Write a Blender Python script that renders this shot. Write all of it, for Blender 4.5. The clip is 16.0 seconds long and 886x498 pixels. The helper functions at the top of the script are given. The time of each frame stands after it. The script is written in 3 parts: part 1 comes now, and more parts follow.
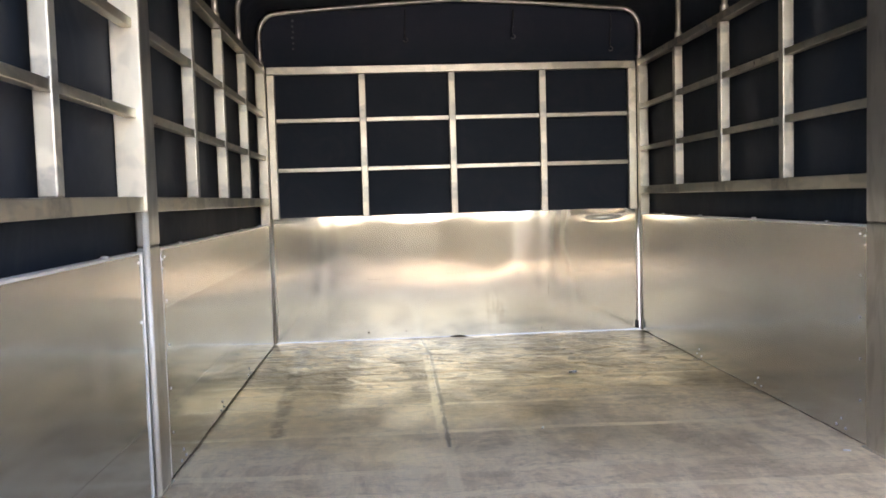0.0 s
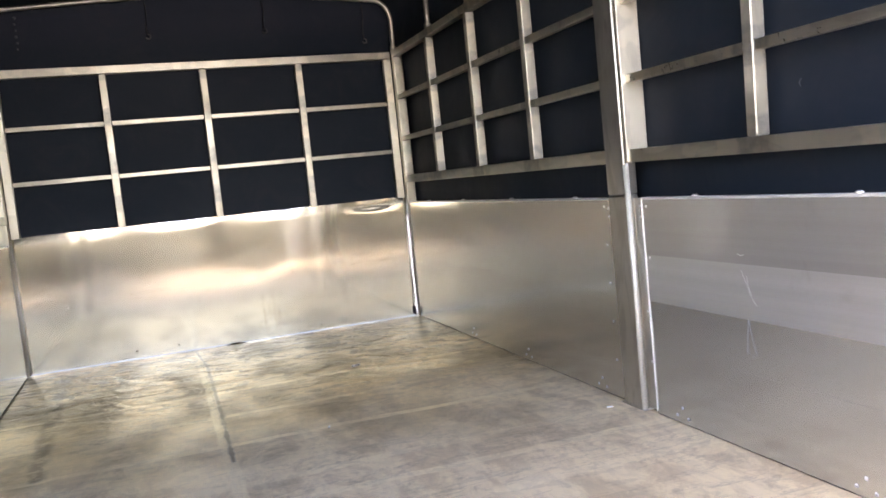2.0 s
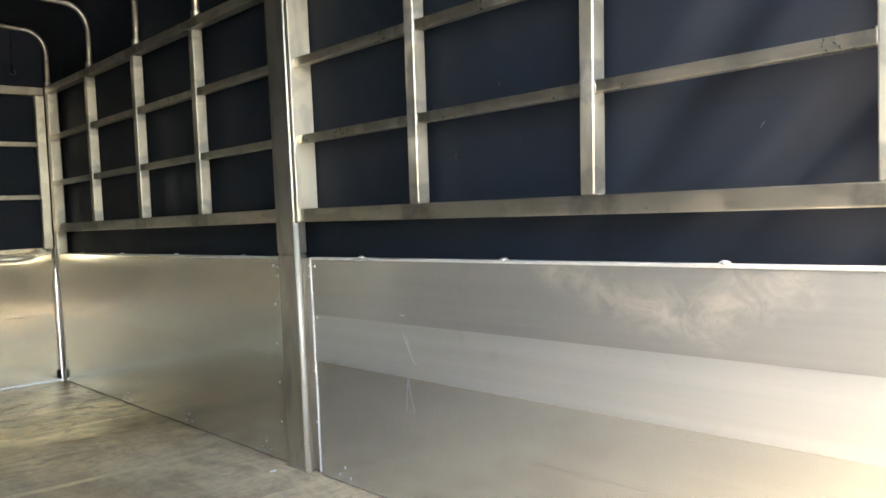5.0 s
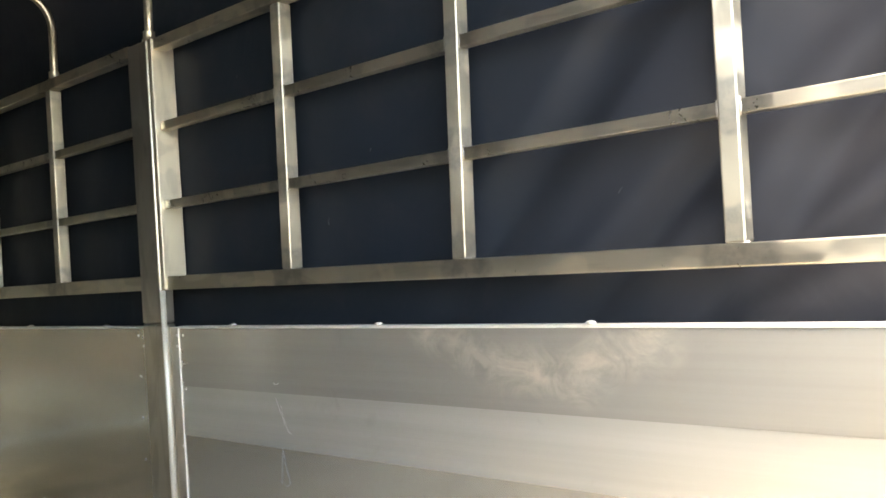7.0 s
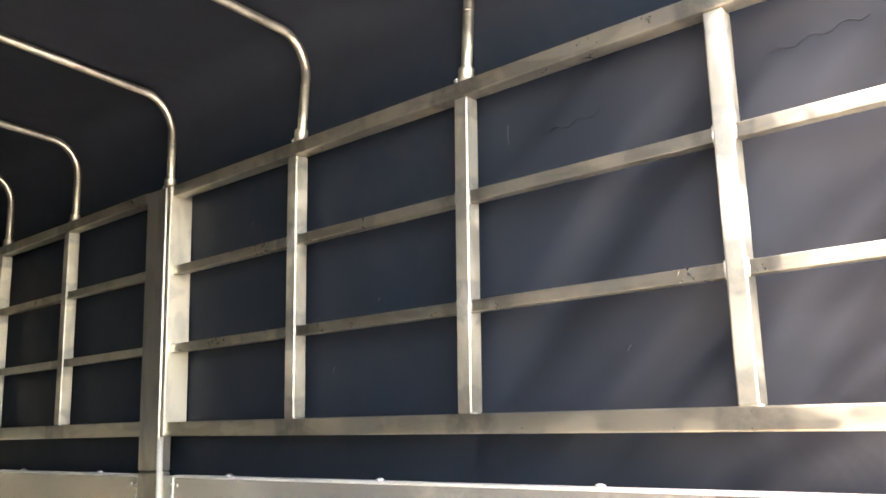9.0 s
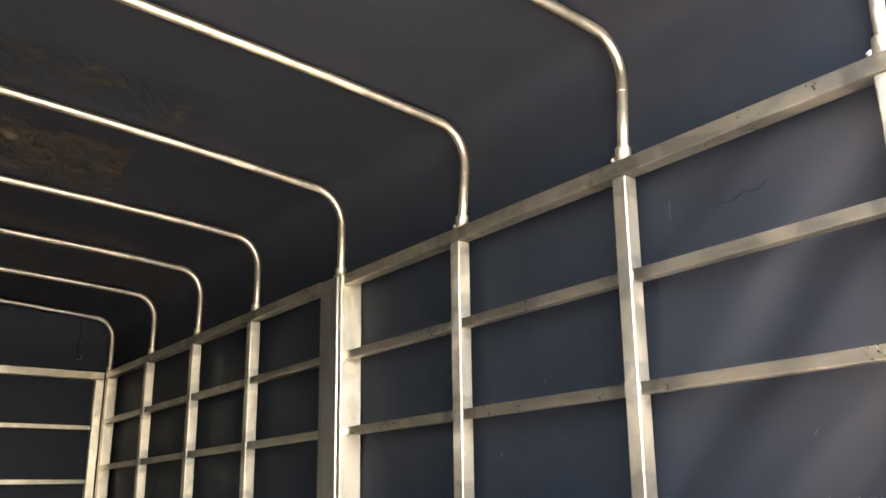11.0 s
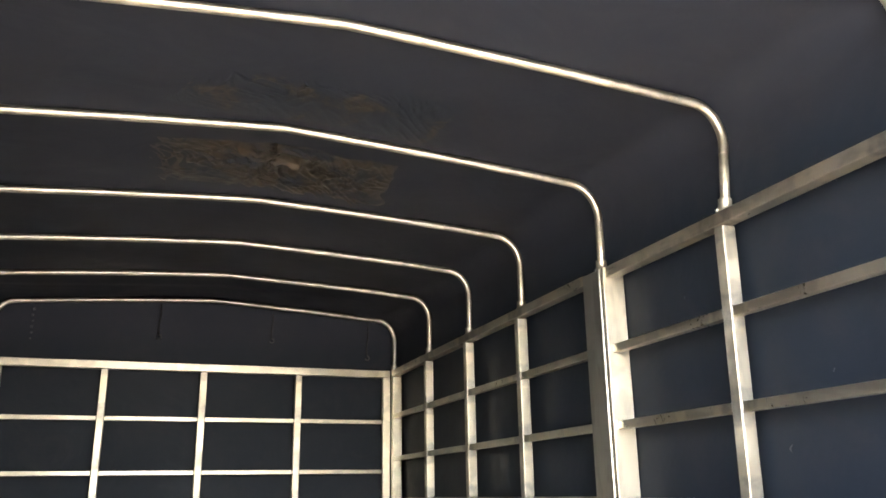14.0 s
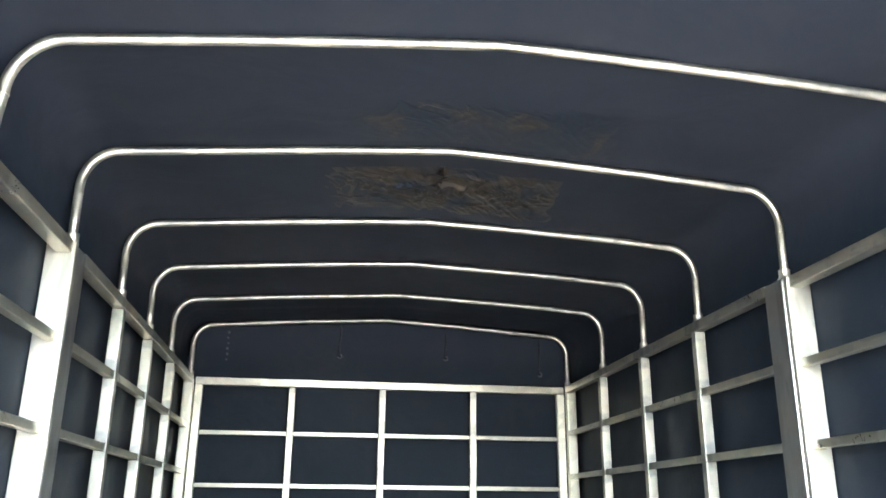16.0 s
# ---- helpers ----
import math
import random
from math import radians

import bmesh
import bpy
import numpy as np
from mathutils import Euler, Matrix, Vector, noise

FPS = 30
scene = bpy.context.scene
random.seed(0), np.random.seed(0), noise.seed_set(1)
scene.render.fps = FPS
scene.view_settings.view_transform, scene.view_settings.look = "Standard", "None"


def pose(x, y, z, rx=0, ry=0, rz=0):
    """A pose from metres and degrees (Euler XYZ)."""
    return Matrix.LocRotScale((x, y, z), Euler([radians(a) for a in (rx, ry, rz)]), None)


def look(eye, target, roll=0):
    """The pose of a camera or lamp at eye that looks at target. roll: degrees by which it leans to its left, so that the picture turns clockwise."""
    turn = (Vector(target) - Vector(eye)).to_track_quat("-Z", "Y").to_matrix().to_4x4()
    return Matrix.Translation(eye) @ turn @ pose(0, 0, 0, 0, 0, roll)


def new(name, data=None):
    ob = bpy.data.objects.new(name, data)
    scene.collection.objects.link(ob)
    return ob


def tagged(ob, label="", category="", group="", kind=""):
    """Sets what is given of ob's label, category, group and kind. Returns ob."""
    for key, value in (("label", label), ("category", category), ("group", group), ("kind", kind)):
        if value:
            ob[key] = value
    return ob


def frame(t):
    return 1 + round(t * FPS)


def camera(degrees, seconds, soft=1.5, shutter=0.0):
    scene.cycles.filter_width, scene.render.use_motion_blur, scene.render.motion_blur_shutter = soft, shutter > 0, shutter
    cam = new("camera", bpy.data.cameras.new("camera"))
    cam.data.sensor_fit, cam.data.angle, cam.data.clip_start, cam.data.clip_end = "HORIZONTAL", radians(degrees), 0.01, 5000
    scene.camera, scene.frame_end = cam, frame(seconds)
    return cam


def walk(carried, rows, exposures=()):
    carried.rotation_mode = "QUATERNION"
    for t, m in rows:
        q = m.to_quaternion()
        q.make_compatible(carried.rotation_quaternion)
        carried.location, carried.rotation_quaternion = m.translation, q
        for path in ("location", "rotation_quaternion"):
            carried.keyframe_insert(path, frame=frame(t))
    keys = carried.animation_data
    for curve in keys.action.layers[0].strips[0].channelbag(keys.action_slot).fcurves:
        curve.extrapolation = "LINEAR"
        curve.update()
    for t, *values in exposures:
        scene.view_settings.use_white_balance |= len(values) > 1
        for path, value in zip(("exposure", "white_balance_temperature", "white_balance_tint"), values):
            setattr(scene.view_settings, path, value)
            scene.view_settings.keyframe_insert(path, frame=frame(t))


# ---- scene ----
cam = camera(56.7, 16.0, soft=1.7)
PATH = [
    (0, (-0.358, -4.353, 0.74), (-0.236, -2.361, 0.617), -1.7),
    (0.5, (-0.349, -4.342, 0.739), (-0.094, -2.367, 0.557), -1.8),
    (1, (-0.35, -4.338, 0.739), (0.02, -2.385, 0.522), -2.6),
    (1.5, (-0.341, -4.336, 0.745), (0.159, -2.411, 0.536), -4.5),
    (2, (-0.331, -4.325, 0.747), (0.316, -2.441, 0.572), -5.8),
    (2.5, (-0.331, -4.326, 0.749), (0.425, -2.479, 0.613), -6.1),
    (3, (-0.329, -4.323, 0.752), (0.535, -2.522, 0.66), -5.2),
    (3.5, (-0.329, -4.319, 0.751), (0.666, -2.584, 0.7), -3.7),
    (4, (-0.325, -4.317, 0.747), (0.787, -2.656, 0.712), -2.8),
    (4.5, (-0.316, -4.307, 0.738), (0.931, -2.745, 0.678), -2.4),
    (5, (-0.312, -4.308, 0.739), (1.021, -2.82, 0.653), -2.6),
    (7.5, (-0.302, -4.317, 0.754), (1.28, -3.098, 0.866), -3.6),
    (8, (-0.296, -4.316, 0.754), (1.288, -3.117, 0.982), -2.8),
    (8.5, (-0.293, -4.314, 0.757), (1.269, -3.104, 1.069), -2.0),
    (9, (-0.294, -4.315, 0.758), (1.214, -3.064, 1.158), -2.1),
    (9.5, (-0.295, -4.316, 0.762), (1.14, -3.01, 1.248), -2.5),
    (12, (-0.32, -4.331, 0.774), (0.748, -2.75, 1.373), -1.1),
    (12.5, (-0.32, -4.332, 0.779), (0.679, -2.702, 1.364), -1.2),
    (13, (-0.316, -4.336, 0.784), (0.583, -2.644, 1.356), -1.1),
    (13.5, (-0.319, -4.341, 0.786), (0.459, -2.589, 1.357), -1.1),
    (14, (-0.318, -4.346, 0.789), (0.345, -2.548, 1.361), -0.9),
    (14.5, (-0.317, -4.346, 0.791), (0.22, -2.51, 1.375), 0.1),
    (15, (-0.316, -4.346, 0.792), (0.126, -2.488, 1.385), 0.5),
    (15.5, (-0.321, -4.351, 0.791), (0.041, -2.477, 1.39), 0.4),
    (16, (-0.319, -4.356, 0.791), (-0.054, -2.47, 1.401), 0.5),
]
walk(cam, [(t, look(eye, target, roll)) for t, eye, target, roll in PATH],
     exposures=[(0.0, 3.84, 7600, 22), (1.5, 3.88, 7500, 23), (3.5, 4.1, 7350, 18), (5.0, 3.7, 7900, 10), (7.5, 3.55, 8300, 9), (9.0, 4.15, 8400, 15), (12.0, 4.4, 9000, 17), (14.0, 4.6, 8300, 16), (15.0, 4.85, 7100, 10), (16.0, 4.92, 6400, 8)])

# ---- hazy daylight through the open tail, brightest high behind the truck ----
world = bpy.data.worlds.new("sky")
scene.world = world
world.use_nodes = True
wn = world.node_tree
sky = wn.nodes.new("ShaderNodeTexSky")
sky.sky_type, sky.sun_disc = "NISHITA", False
sky.dust_density, sky.ozone_density = 2.0, 1.0
sky.sun_elevation, sky.sun_rotation = radians(66), radians(-118)
wn.links.new(sky.outputs[0], wn.nodes["Background"].inputs[0])
wn.nodes["Background"].inputs[1].default_value = 0.15
sun = new("sun", bpy.data.lights.new("sun", "SUN"))
sun.data.energy, sun.data.angle, sun.data.color = 1.1, radians(30), (0.96, 0.975, 1.0)
sun.matrix_world = look((-3.14, -1.67, 8.0), (0, 0, 0))


# ---- materials ----
class Nodes:
    """A material with a Principled shader, and short ways to wire it."""

    def __init__(self, name):
        self.m = bpy.data.materials.new(name)
        self.m.use_nodes = True
        self.t = self.m.node_tree
        self.b = self.t.nodes["Principled BSDF"]
        self.co = self.t.nodes.new("ShaderNodeTexCoord").outputs["Object"]

    def put(self, socket, v):
        if hasattr(v, "is_output"):
            self.t.links.new(v, socket)
        else:
            socket.default_value = v

    def scaled(self, sx, sy, sz, dx=0, dy=0, dz=0):
        n = self.t.nodes.new("ShaderNodeMapping")
        self.put(n.inputs["Vector"], self.co)
        n.inputs["Scale"].default_value, n.inputs["Location"].default_value = (sx, sy, sz), (dx, dy, dz)
        return n.outputs[0]

    def noise(self, scale, detail=3.0, rough=0.55, vec=None, warp=0.0):
        n = self.t.nodes.new("ShaderNodeTexNoise")
        self.put(n.inputs["Vector"], vec or self.co)
        n.inputs["Scale"].default_value, n.inputs["Detail"].default_value = scale, detail
        n.inputs["Roughness"].default_value, n.inputs["Distortion"].default_value = rough, warp
        return n.outputs["Fac"]

    def step(self, v, lo, hi, a=0.0, b=1.0):
        n = self.t.nodes.new("ShaderNodeMapRange")
        n.interpolation_type = "SMOOTHSTEP"
        for i, x in enumerate((v, lo, hi, a, b)):
            self.put(n.inputs[i], x)
        return n.outputs[0]

    def op(self, kind, a, b=0.0, c=0.0):
        n = self.t.nodes.new("ShaderNodeMath")
        n.operation = kind
        for i, x in enumerate((a, b, c)):
            self.put(n.inputs[i], x)
        return n.outputs[0]

    def mix(self, f, a, b):
        n = self.t.nodes.new("ShaderNodeMix")
        n.data_type = "RGBA"
        self.put(n.inputs[0], f)
        for i, x in ((6, a), (7, b)):
            self.put(n.inputs[i], (*x, 1.0) if isinstance(x, tuple) else x)
        return n.outputs[2]

    def axes(self):
        n = self.t.nodes.new("ShaderNodeSeparateXYZ")
        self.put(n.inputs[0], self.co)
        return n.outputs[0], n.outputs[1], n.outputs[2]

    def random(self):
        return self.t.nodes.new("ShaderNodeObjectInfo").outputs["Random"]

    def bump(self, height, strength, distance=0.01, under=None):
        n = self.t.nodes.new("ShaderNodeBump")
        n.inputs["Strength"].default_value, n.inputs["Distance"].default_value = strength, distance
        self.put(n.inputs["Height"], height)
        if under:
            self.put(n.inputs["Normal"], under)
        return n.outputs[0]

    def spot(self, u, v, cu, cv, ru, rv):
        """1 inside an ellipse in the plane of u and v, falling to 0 at its rim."""
        a = self.op("MULTIPLY", self.op("SUBTRACT", u, cu), 1 / ru)
        b = self.op("MULTIPLY", self.op("SUBTRACT", v, cv), 1 / rv)
        r = self.op("ADD", self.op("MULTIPLY", a, a), self.op("MULTIPLY", b, b))
        return self.step(r, 0.15, 1.0, 1.0, 0.0)

    def trace(self, u, v, points):
        """Distance in the plane of u and v to a line through points."""
        best = None
        for (au, av), (bu, bv) in zip(points, points[1:]):
            du, dv = bu - au, bv - av
            pu, pv = self.op("SUBTRACT", u, au), self.op("SUBTRACT", v, av)
            k = self.op("MULTIPLY", self.op("ADD", self.op("MULTIPLY", pu, du), self.op("MULTIPLY", pv, dv)), 1 / (du * du + dv * dv))
            k = self.op("MINIMUM", self.op("MAXIMUM", k, 0.0), 1.0)
            eu = self.op("SUBTRACT", pu, self.op("MULTIPLY", k, du))
            ev = self.op("SUBTRACT", pv, self.op("MULTIPLY", k, dv))
            d = self.op("SQRT", self.op("ADD", self.op("MULTIPLY", eu, eu), self.op("MULTIPLY", ev, ev)))
            best = d if best is None else self.op("MINIMUM", best, d)
        return best

    def brushed(self, along, much):
        """Drawn metal: the gloss spreads across the length of a tube that runs along an axis."""
        n = self.t.nodes.new("ShaderNodeTangent")
        n.direction_type, n.axis = "RADIAL", "XYZ"[along]
        self.put(self.b.inputs["Tangent"], n.outputs[0])
        self.b.inputs["Anisotropic"].default_value = much

    def done(self, colour, rough, metal=0.0, normal=None, spec=0.5, edge=None):
        self.put(self.b.inputs["Base Color"], (*colour, 1.0) if isinstance(colour, tuple) else colour)
        self.put(self.b.inputs["Roughness"], rough)
        self.put(self.b.inputs["Metallic"], metal)
        self.b.inputs["Specular IOR Level"].default_value = spec
        if edge:
            self.b.inputs["Specular Tint"].default_value = (*edge, 1.0)
        if normal:
            self.put(self.b.inputs["Normal"], normal)
        return self.m


def sheet_metal(name, scuffs=(), tone=0.97, metal=0.90, r0=0.08, r1=0.13, warm=1.0, strong=1.0):
    """Rolled aluminium sheet: near mirror, faint rolling streaks along the bed, smears and scuffs."""
    n = Nodes(name)
    x, y, z = n.axes()
    streak = n.step(n.noise(1.0, 4, 0.6, n.scaled(3, 0.7, 38)), 0.25, 0.75)
    cloud = n.noise(2.2, 4, 0.6, None, 0.6)
    fine = n.noise(60, 3, 0.6, n.scaled(1, 0.15, 1))
    dirt = n.step(n.noise(5.0, 5, 0.65, None, 1.2), 0.58, 0.75)
    a, b = 0.05 * warm - 0.02, 0.095 * warm
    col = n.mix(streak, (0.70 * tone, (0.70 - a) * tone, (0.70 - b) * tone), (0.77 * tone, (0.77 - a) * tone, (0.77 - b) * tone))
    col = n.mix(n.op("MULTIPLY", dirt, 0.35), col, (0.46, 0.44, 0.40))
    rough = n.op("ADD", n.step(cloud, 0.3, 0.7, r0, r1), n.op("MULTIPLY", n.op("ADD", streak, fine), 0.03))
    if scuffs:
        torn = n.noise(13.0, 6, 0.66, n.scaled(1, 1.0, 1.4), 0.8)
        far_off = n.trace(y, z, scuffs)
        soft = n.op("MULTIPLY", n.step(far_off, 0.005, 0.075, 1.0, 0.0), n.step(torn, 0.30, 0.74))
        core = n.step(n.op("ADD", far_off, n.op("MULTIPLY", n.op("SUBTRACT", torn, 0.5), 0.05)), 0.002, 0.012, 1.0, 0.0)
        patchy = n.step(n.noise(7.0, 3, 0.6), 0.42, 0.60)
        mark = n.op("MAXIMUM", n.op("MULTIPLY", soft, 0.5), n.op("MULTIPLY", n.op("MULTIPLY", core, patchy), 0.3))
        col = n.mix(n.op("MULTIPLY", mark, 0.85), col, (0.93, 0.82, 0.66))
        metal = n.op("MULTIPLY_ADD", mark, -0.2 * strong * metal, metal)
        rough = n.op("ADD", rough, n.op("MULTIPLY", mark, 0.14))
    wave = n.noise(1.7, 2, 0.4)
    nrm = n.bump(wave, 0.10, 0.02)
    nrm = n.bump(streak, 0.02, 0.002, nrm)
    return n.done(col, rough, metal, nrm)


def front_metal(name):
    """The dented front sheet, with rust-brown scratches and drips."""
    n = Nodes(name)
    x, y, z = n.axes()
    cloud = n.noise(3.0, 4, 0.6, None, 0.8)
    fine = n.noise(45, 4, 0.6)
    col = n.mix(cloud, (0.75, 0.705, 0.60), (0.82, 0.775, 0.67))
    col = n.mix(n.step(n.noise(14, 5, 0.7, n.scaled(1, 1, 0.5), 1.0), 0.63, 0.74, 0.0, 0.4), col, (0.48, 0.43, 0.35))
    drip = n.op("MULTIPLY", n.spot(x, z, 0.18, 0.14, 0.09, 0.15), n.step(n.noise(1.0, 3, 0.6, n.scaled(60, 1, 5)), 0.5, 0.6))
    col = n.mix(n.op("MULTIPLY", drip, 0.28), col, (0.40, 0.34, 0.26))
    rough = n.op("ADD", n.step(cloud, 0.3, 0.7, 0.08, 0.13), n.op("MULTIPLY", fine, 0.02))
    return n.done(col, rough, 0.84, n.bump(n.noise(5, 3, 0.5), 0.03, 0.012))


def tube_metal(name, base, dark, r0, r1, axis=2, joints=(), reach=0.05, drawn=0.6, worn=1.0):
    """Welded box tube: handled and blotched along its length, heat-tinted at its joints."""
    n = Nodes(name)
    stretch = [6.0, 6.0, 6.0]
    stretch[axis] = 1.6
    blotch = n.step(n.noise(3.0, 3, 0.55, n.scaled(*stretch), 0.6), 0.45, 0.62)
    stain = n.step(n.noise(9, 2, 0.5), 0.52, 0.58)
    grain = n.noise(130, 2, 0.6)
    col = n.mix(blotch, base, dark)
    col = n.mix(n.op("MULTIPLY", stain, 0.55 * worn), col, (0.82, 0.745, 0.61))
    rough = n.op("ADD", n.step(n.noise(11, 4, 0.6), 0.35, 0.65, r0, r1), n.op("MULTIPLY", grain, 0.06))
    rough = n.op("ADD", rough, n.op("MULTIPLY", stain, 0.10 * worn))
    if joints:
        v = n.axes()[axis]
        near = None
        for j in joints:
            d = n.op("ABSOLUTE", n.op("SUBTRACT", v, j))
            near = d if near is None else n.op("MINIMUM", near, d)
        wob = n.op("MULTIPLY", n.op("SUBTRACT", n.noise(15, 2, 0.5), 0.5), 0.05)
        burnt = n.step(n.op("ADD", near, wob), reach * 0.7, reach, 1.0, 0.0)
        mottle = n.step(n.noise(40, 3, 0.6), 0.35, 0.65, 0.40, 0.75)
        col = n.mix(n.op("MULTIPLY", burnt, mottle), col, (0.34, 0.325, 0.29))
    n.brushed(axis, drawn)
    return n.done(col, rough, 0.94, n.bump(n.noise(7, 2, 0.5), 0.03, 0.003))


def floor_metal(name):
    """Worn aluminium floor: pale rubbed bands over the cross bearers, dusty clouds, oily far patches, tail daylight in
    the colour.
    """
    n = Nodes(name)
    x, y, z = n.axes()
    wobble = n.op("MULTIPLY", n.op("SUBTRACT", n.noise(3.0, 3, 0.6), 0.5), 0.045)
    tilt = n.op("MULTIPLY_ADD", x, 0.02, wobble)
    yy = n.op("ADD", y, tilt)
    band = None
    for at, width, much in ((-0.70, 0.03, 0.40), (-1.06, 0.03, 0.55), (-1.435, 0.035, 0.65), (-1.785, 0.035, 0.95), (-2.165, 0.04, 1.0),
                            (-2.345, 0.036, 0.95), (-2.56, 0.05, 0.6), (-2.95, 0.05, 0.7)):
        one = n.step(n.op("ABSOLUTE", n.op("SUBTRACT", yy, at)), width * 0.40, width * 0.62, much, 0.0)
        band = one if band is None else n.op("MAXIMUM", band, one)
    band = n.op("MULTIPLY", band, n.step(n.noise(2.2, 3, 0.6, n.scaled(0.8, 2, 1)), 0.36, 0.58, 0.25, 1.0))
    sx = n.op("ABSOLUTE", n.op("MULTIPLY_ADD", n.op("SUBTRACT", n.noise(6, 3, 0.6), 0.5), 0.020, n.op("ADD", x, 0.216)))
    seam = n.op("MULTIPLY", n.step(sx, 0.013, 0.024, 1.0, 0.0), n.op("MULTIPLY", n.step(n.noise(4, 4, 0.6, n.scaled(1, 0.6, 1)), 0.30, 0.55, 0.35, 1.0), n.step(y, -1.3, -0.5, 1.0, 0.5)))
    light = n.op("MAXIMUM", band, n.op("MULTIPLY", seam, 0.75))
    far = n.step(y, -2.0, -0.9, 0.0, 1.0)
    cloud = n.step(n.noise(3.2, 7, 0.68, n.scaled(1.4, 0.9, 1), 0.5), 0.42, 0.58)
    patch = n.step(n.noise(1.5, 4, 0.6, n.scaled(1, 1.4, 1), 0.4), 0.40, 0.62)
    smear = n.step(n.noise(7.0, 7, 0.72, n.scaled(1.4, 0.8, 1), 0.6), 0.52, 0.60)
    scribble = n.step(n.op("ABSOLUTE", n.op("SUBTRACT", n.noise(5.0, 5, 0.6, n.scaled(0.5, 2.6, 1), 0.7), 0.5)), 0.004, 0.020, 1.0, 0.0)
    oil = n.op("MULTIPLY", n.step(n.noise(7.0, 5, 0.7, n.scaled(0.6, 2.4, 1), 1.0), 0.56, 0.63), far)
    fine = n.noise(90, 4, 0.7)
    col = n.mix(cloud, (0.70, 0.525, 0.305), (0.42, 0.315, 0.195))
    col = n.mix(n.op("MULTIPLY", patch, 0.40), col, (0.27, 0.23, 0.17))
    col = n.mix(n.op("MULTIPLY", smear, n.step(y, -2.6, -1.4, 0.75, 0.35)), col, (0.58, 0.475, 0.31))
    # paler towards the tail: dust, and daylight painted into the base colour
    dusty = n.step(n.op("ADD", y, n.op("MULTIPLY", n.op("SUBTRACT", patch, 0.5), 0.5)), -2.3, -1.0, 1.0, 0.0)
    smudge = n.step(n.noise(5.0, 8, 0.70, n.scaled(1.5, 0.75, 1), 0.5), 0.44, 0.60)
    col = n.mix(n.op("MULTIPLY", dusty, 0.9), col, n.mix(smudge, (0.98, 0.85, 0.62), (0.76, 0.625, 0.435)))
    col = n.mix(n.op("MULTIPLY", n.op("MULTIPLY", scribble, far), 0.6), col, (0.16, 0.12, 0.075))
    col = n.mix(n.op("MULTIPLY", light, 0.95), col, (0.98, 0.86, 0.635))
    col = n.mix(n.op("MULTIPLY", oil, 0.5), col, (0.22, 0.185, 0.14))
    wet = n.op("ADD", n.spot(x, y, 0.128, -2.535, 0.062, 0.048), n.op("MULTIPLY", n.op("SUBTRACT", n.noise(15, 7, 0.75, n.scaled(1.0, 0.7, 1), 0.8), 0.5), 2.8))
    wet = n.op("MULTIPLY", n.step(wet, 0.45, 0.60), n.step(n.spot(x, y, 0.128, -2.535, 0.12, 0.09), 0.05, 0.3))
    ragged = n.op("MULTIPLY", n.op("SUBTRACT", n.noise(16, 5, 0.7), 0.5), 0.06)
    patchy = n.step(n.noise(8, 4, 0.65), 0.40, 0.54)
    trail = n.trace(x, y, [(-0.81, -0.25), (-0.80, -0.50), (-0.765, -1.45), (-0.75, -1.75)])
    trail = n.op("MULTIPLY", n.step(n.op("ADD", trail, n.op("MULTIPLY", ragged, 0.7)), 0.006, 0.046, 1.0, 0.0), patchy)
    drops = n.trace(x, y, [(-0.225, -0.05), (-0.195, -0.50), (-0.200, -1.40), (-0.208, -1.95)])
    drops = n.op("MULTIPLY", n.step(n.op("ADD", drops, n.op("MULTIPLY", ragged, 0.45)), 0.001, 0.011, 0.9, 0.0), n.step(n.noise(5, 3, 0.6), 0.32, 0.52, 0.35, 1.0))
    dark = n.op("MAXIMUM", trail, drops)
    col = n.mix(n.op("MULTIPLY", dark, 0.9), col, (0.10, 0.07, 0.045))
    col = n.mix(n.op("MULTIPLY", wet, 0.82), col, (0.085, 0.078, 0.070))
    rough = n.step(n.noise(3.0, 7, 0.66, n.scaled(1.4, 0.9, 1), 0.5), 0.40, 0.60, 0.38, 0.48)
    rough = n.op("ADD", rough, n.op("MULTIPLY", fine, 0.05))
    nrm = n.bump(n.noise(3.0, 3, 0.5, n.scaled(0.6, 2.2, 1)), 0.10, 0.012)
    nrm = n.bump(n.noise(16, 5, 0.62, n.scaled(0.8, 1.8, 1), 0.4), 0.16, 0.004, nrm)
    ripple = n.op("MULTIPLY", n.noise(7.0, 4, 0.55, n.scaled(0.9, 1.2, 1), 0.8), n.step(n.op("ADD", y, n.op("MULTIPLY", n.noise(2.0, 2, 0.5), 0.8)), -1.3, -0.2))
    nrm = n.bump(ripple, 0.8, 0.02, nrm)
    rough = n.op("ADD", rough, n.op("MULTIPLY", far, -0.07))
    dash = n.op("MULTIPLY", n.step(n.noise(12, 5, 0.66, n.scaled(0.75, 1.2, 1), 0.8), 0.55, 0.575), n.step(y, -1.8, -0.5, 0.15, 1.0))
    col = n.mix(n.op("MULTIPLY", dash, 0.85), col, (0.12, 0.085, 0.052))
    rub = n.step(n.noise(18, 7, 0.74, n.scaled(1.5, 0.6, 1), 0.5), 0.44, 0.58)
    col = n.mix(n.op("MULTIPLY", rub, 0.14), col, (0.30, 0.26, 0.20))
    line = n.step(n.op("ABSOLUTE", n.op("SUBTRACT", n.noise(3.2, 6, 0.62, n.scaled(0.45, 3.0, 1), 0.4), 0.5)), 0.002, 0.012, 1.0, 0.0)
    col = n.mix(n.op("MULTIPLY", line, 0.26), col, (0.26, 0.22, 0.165))
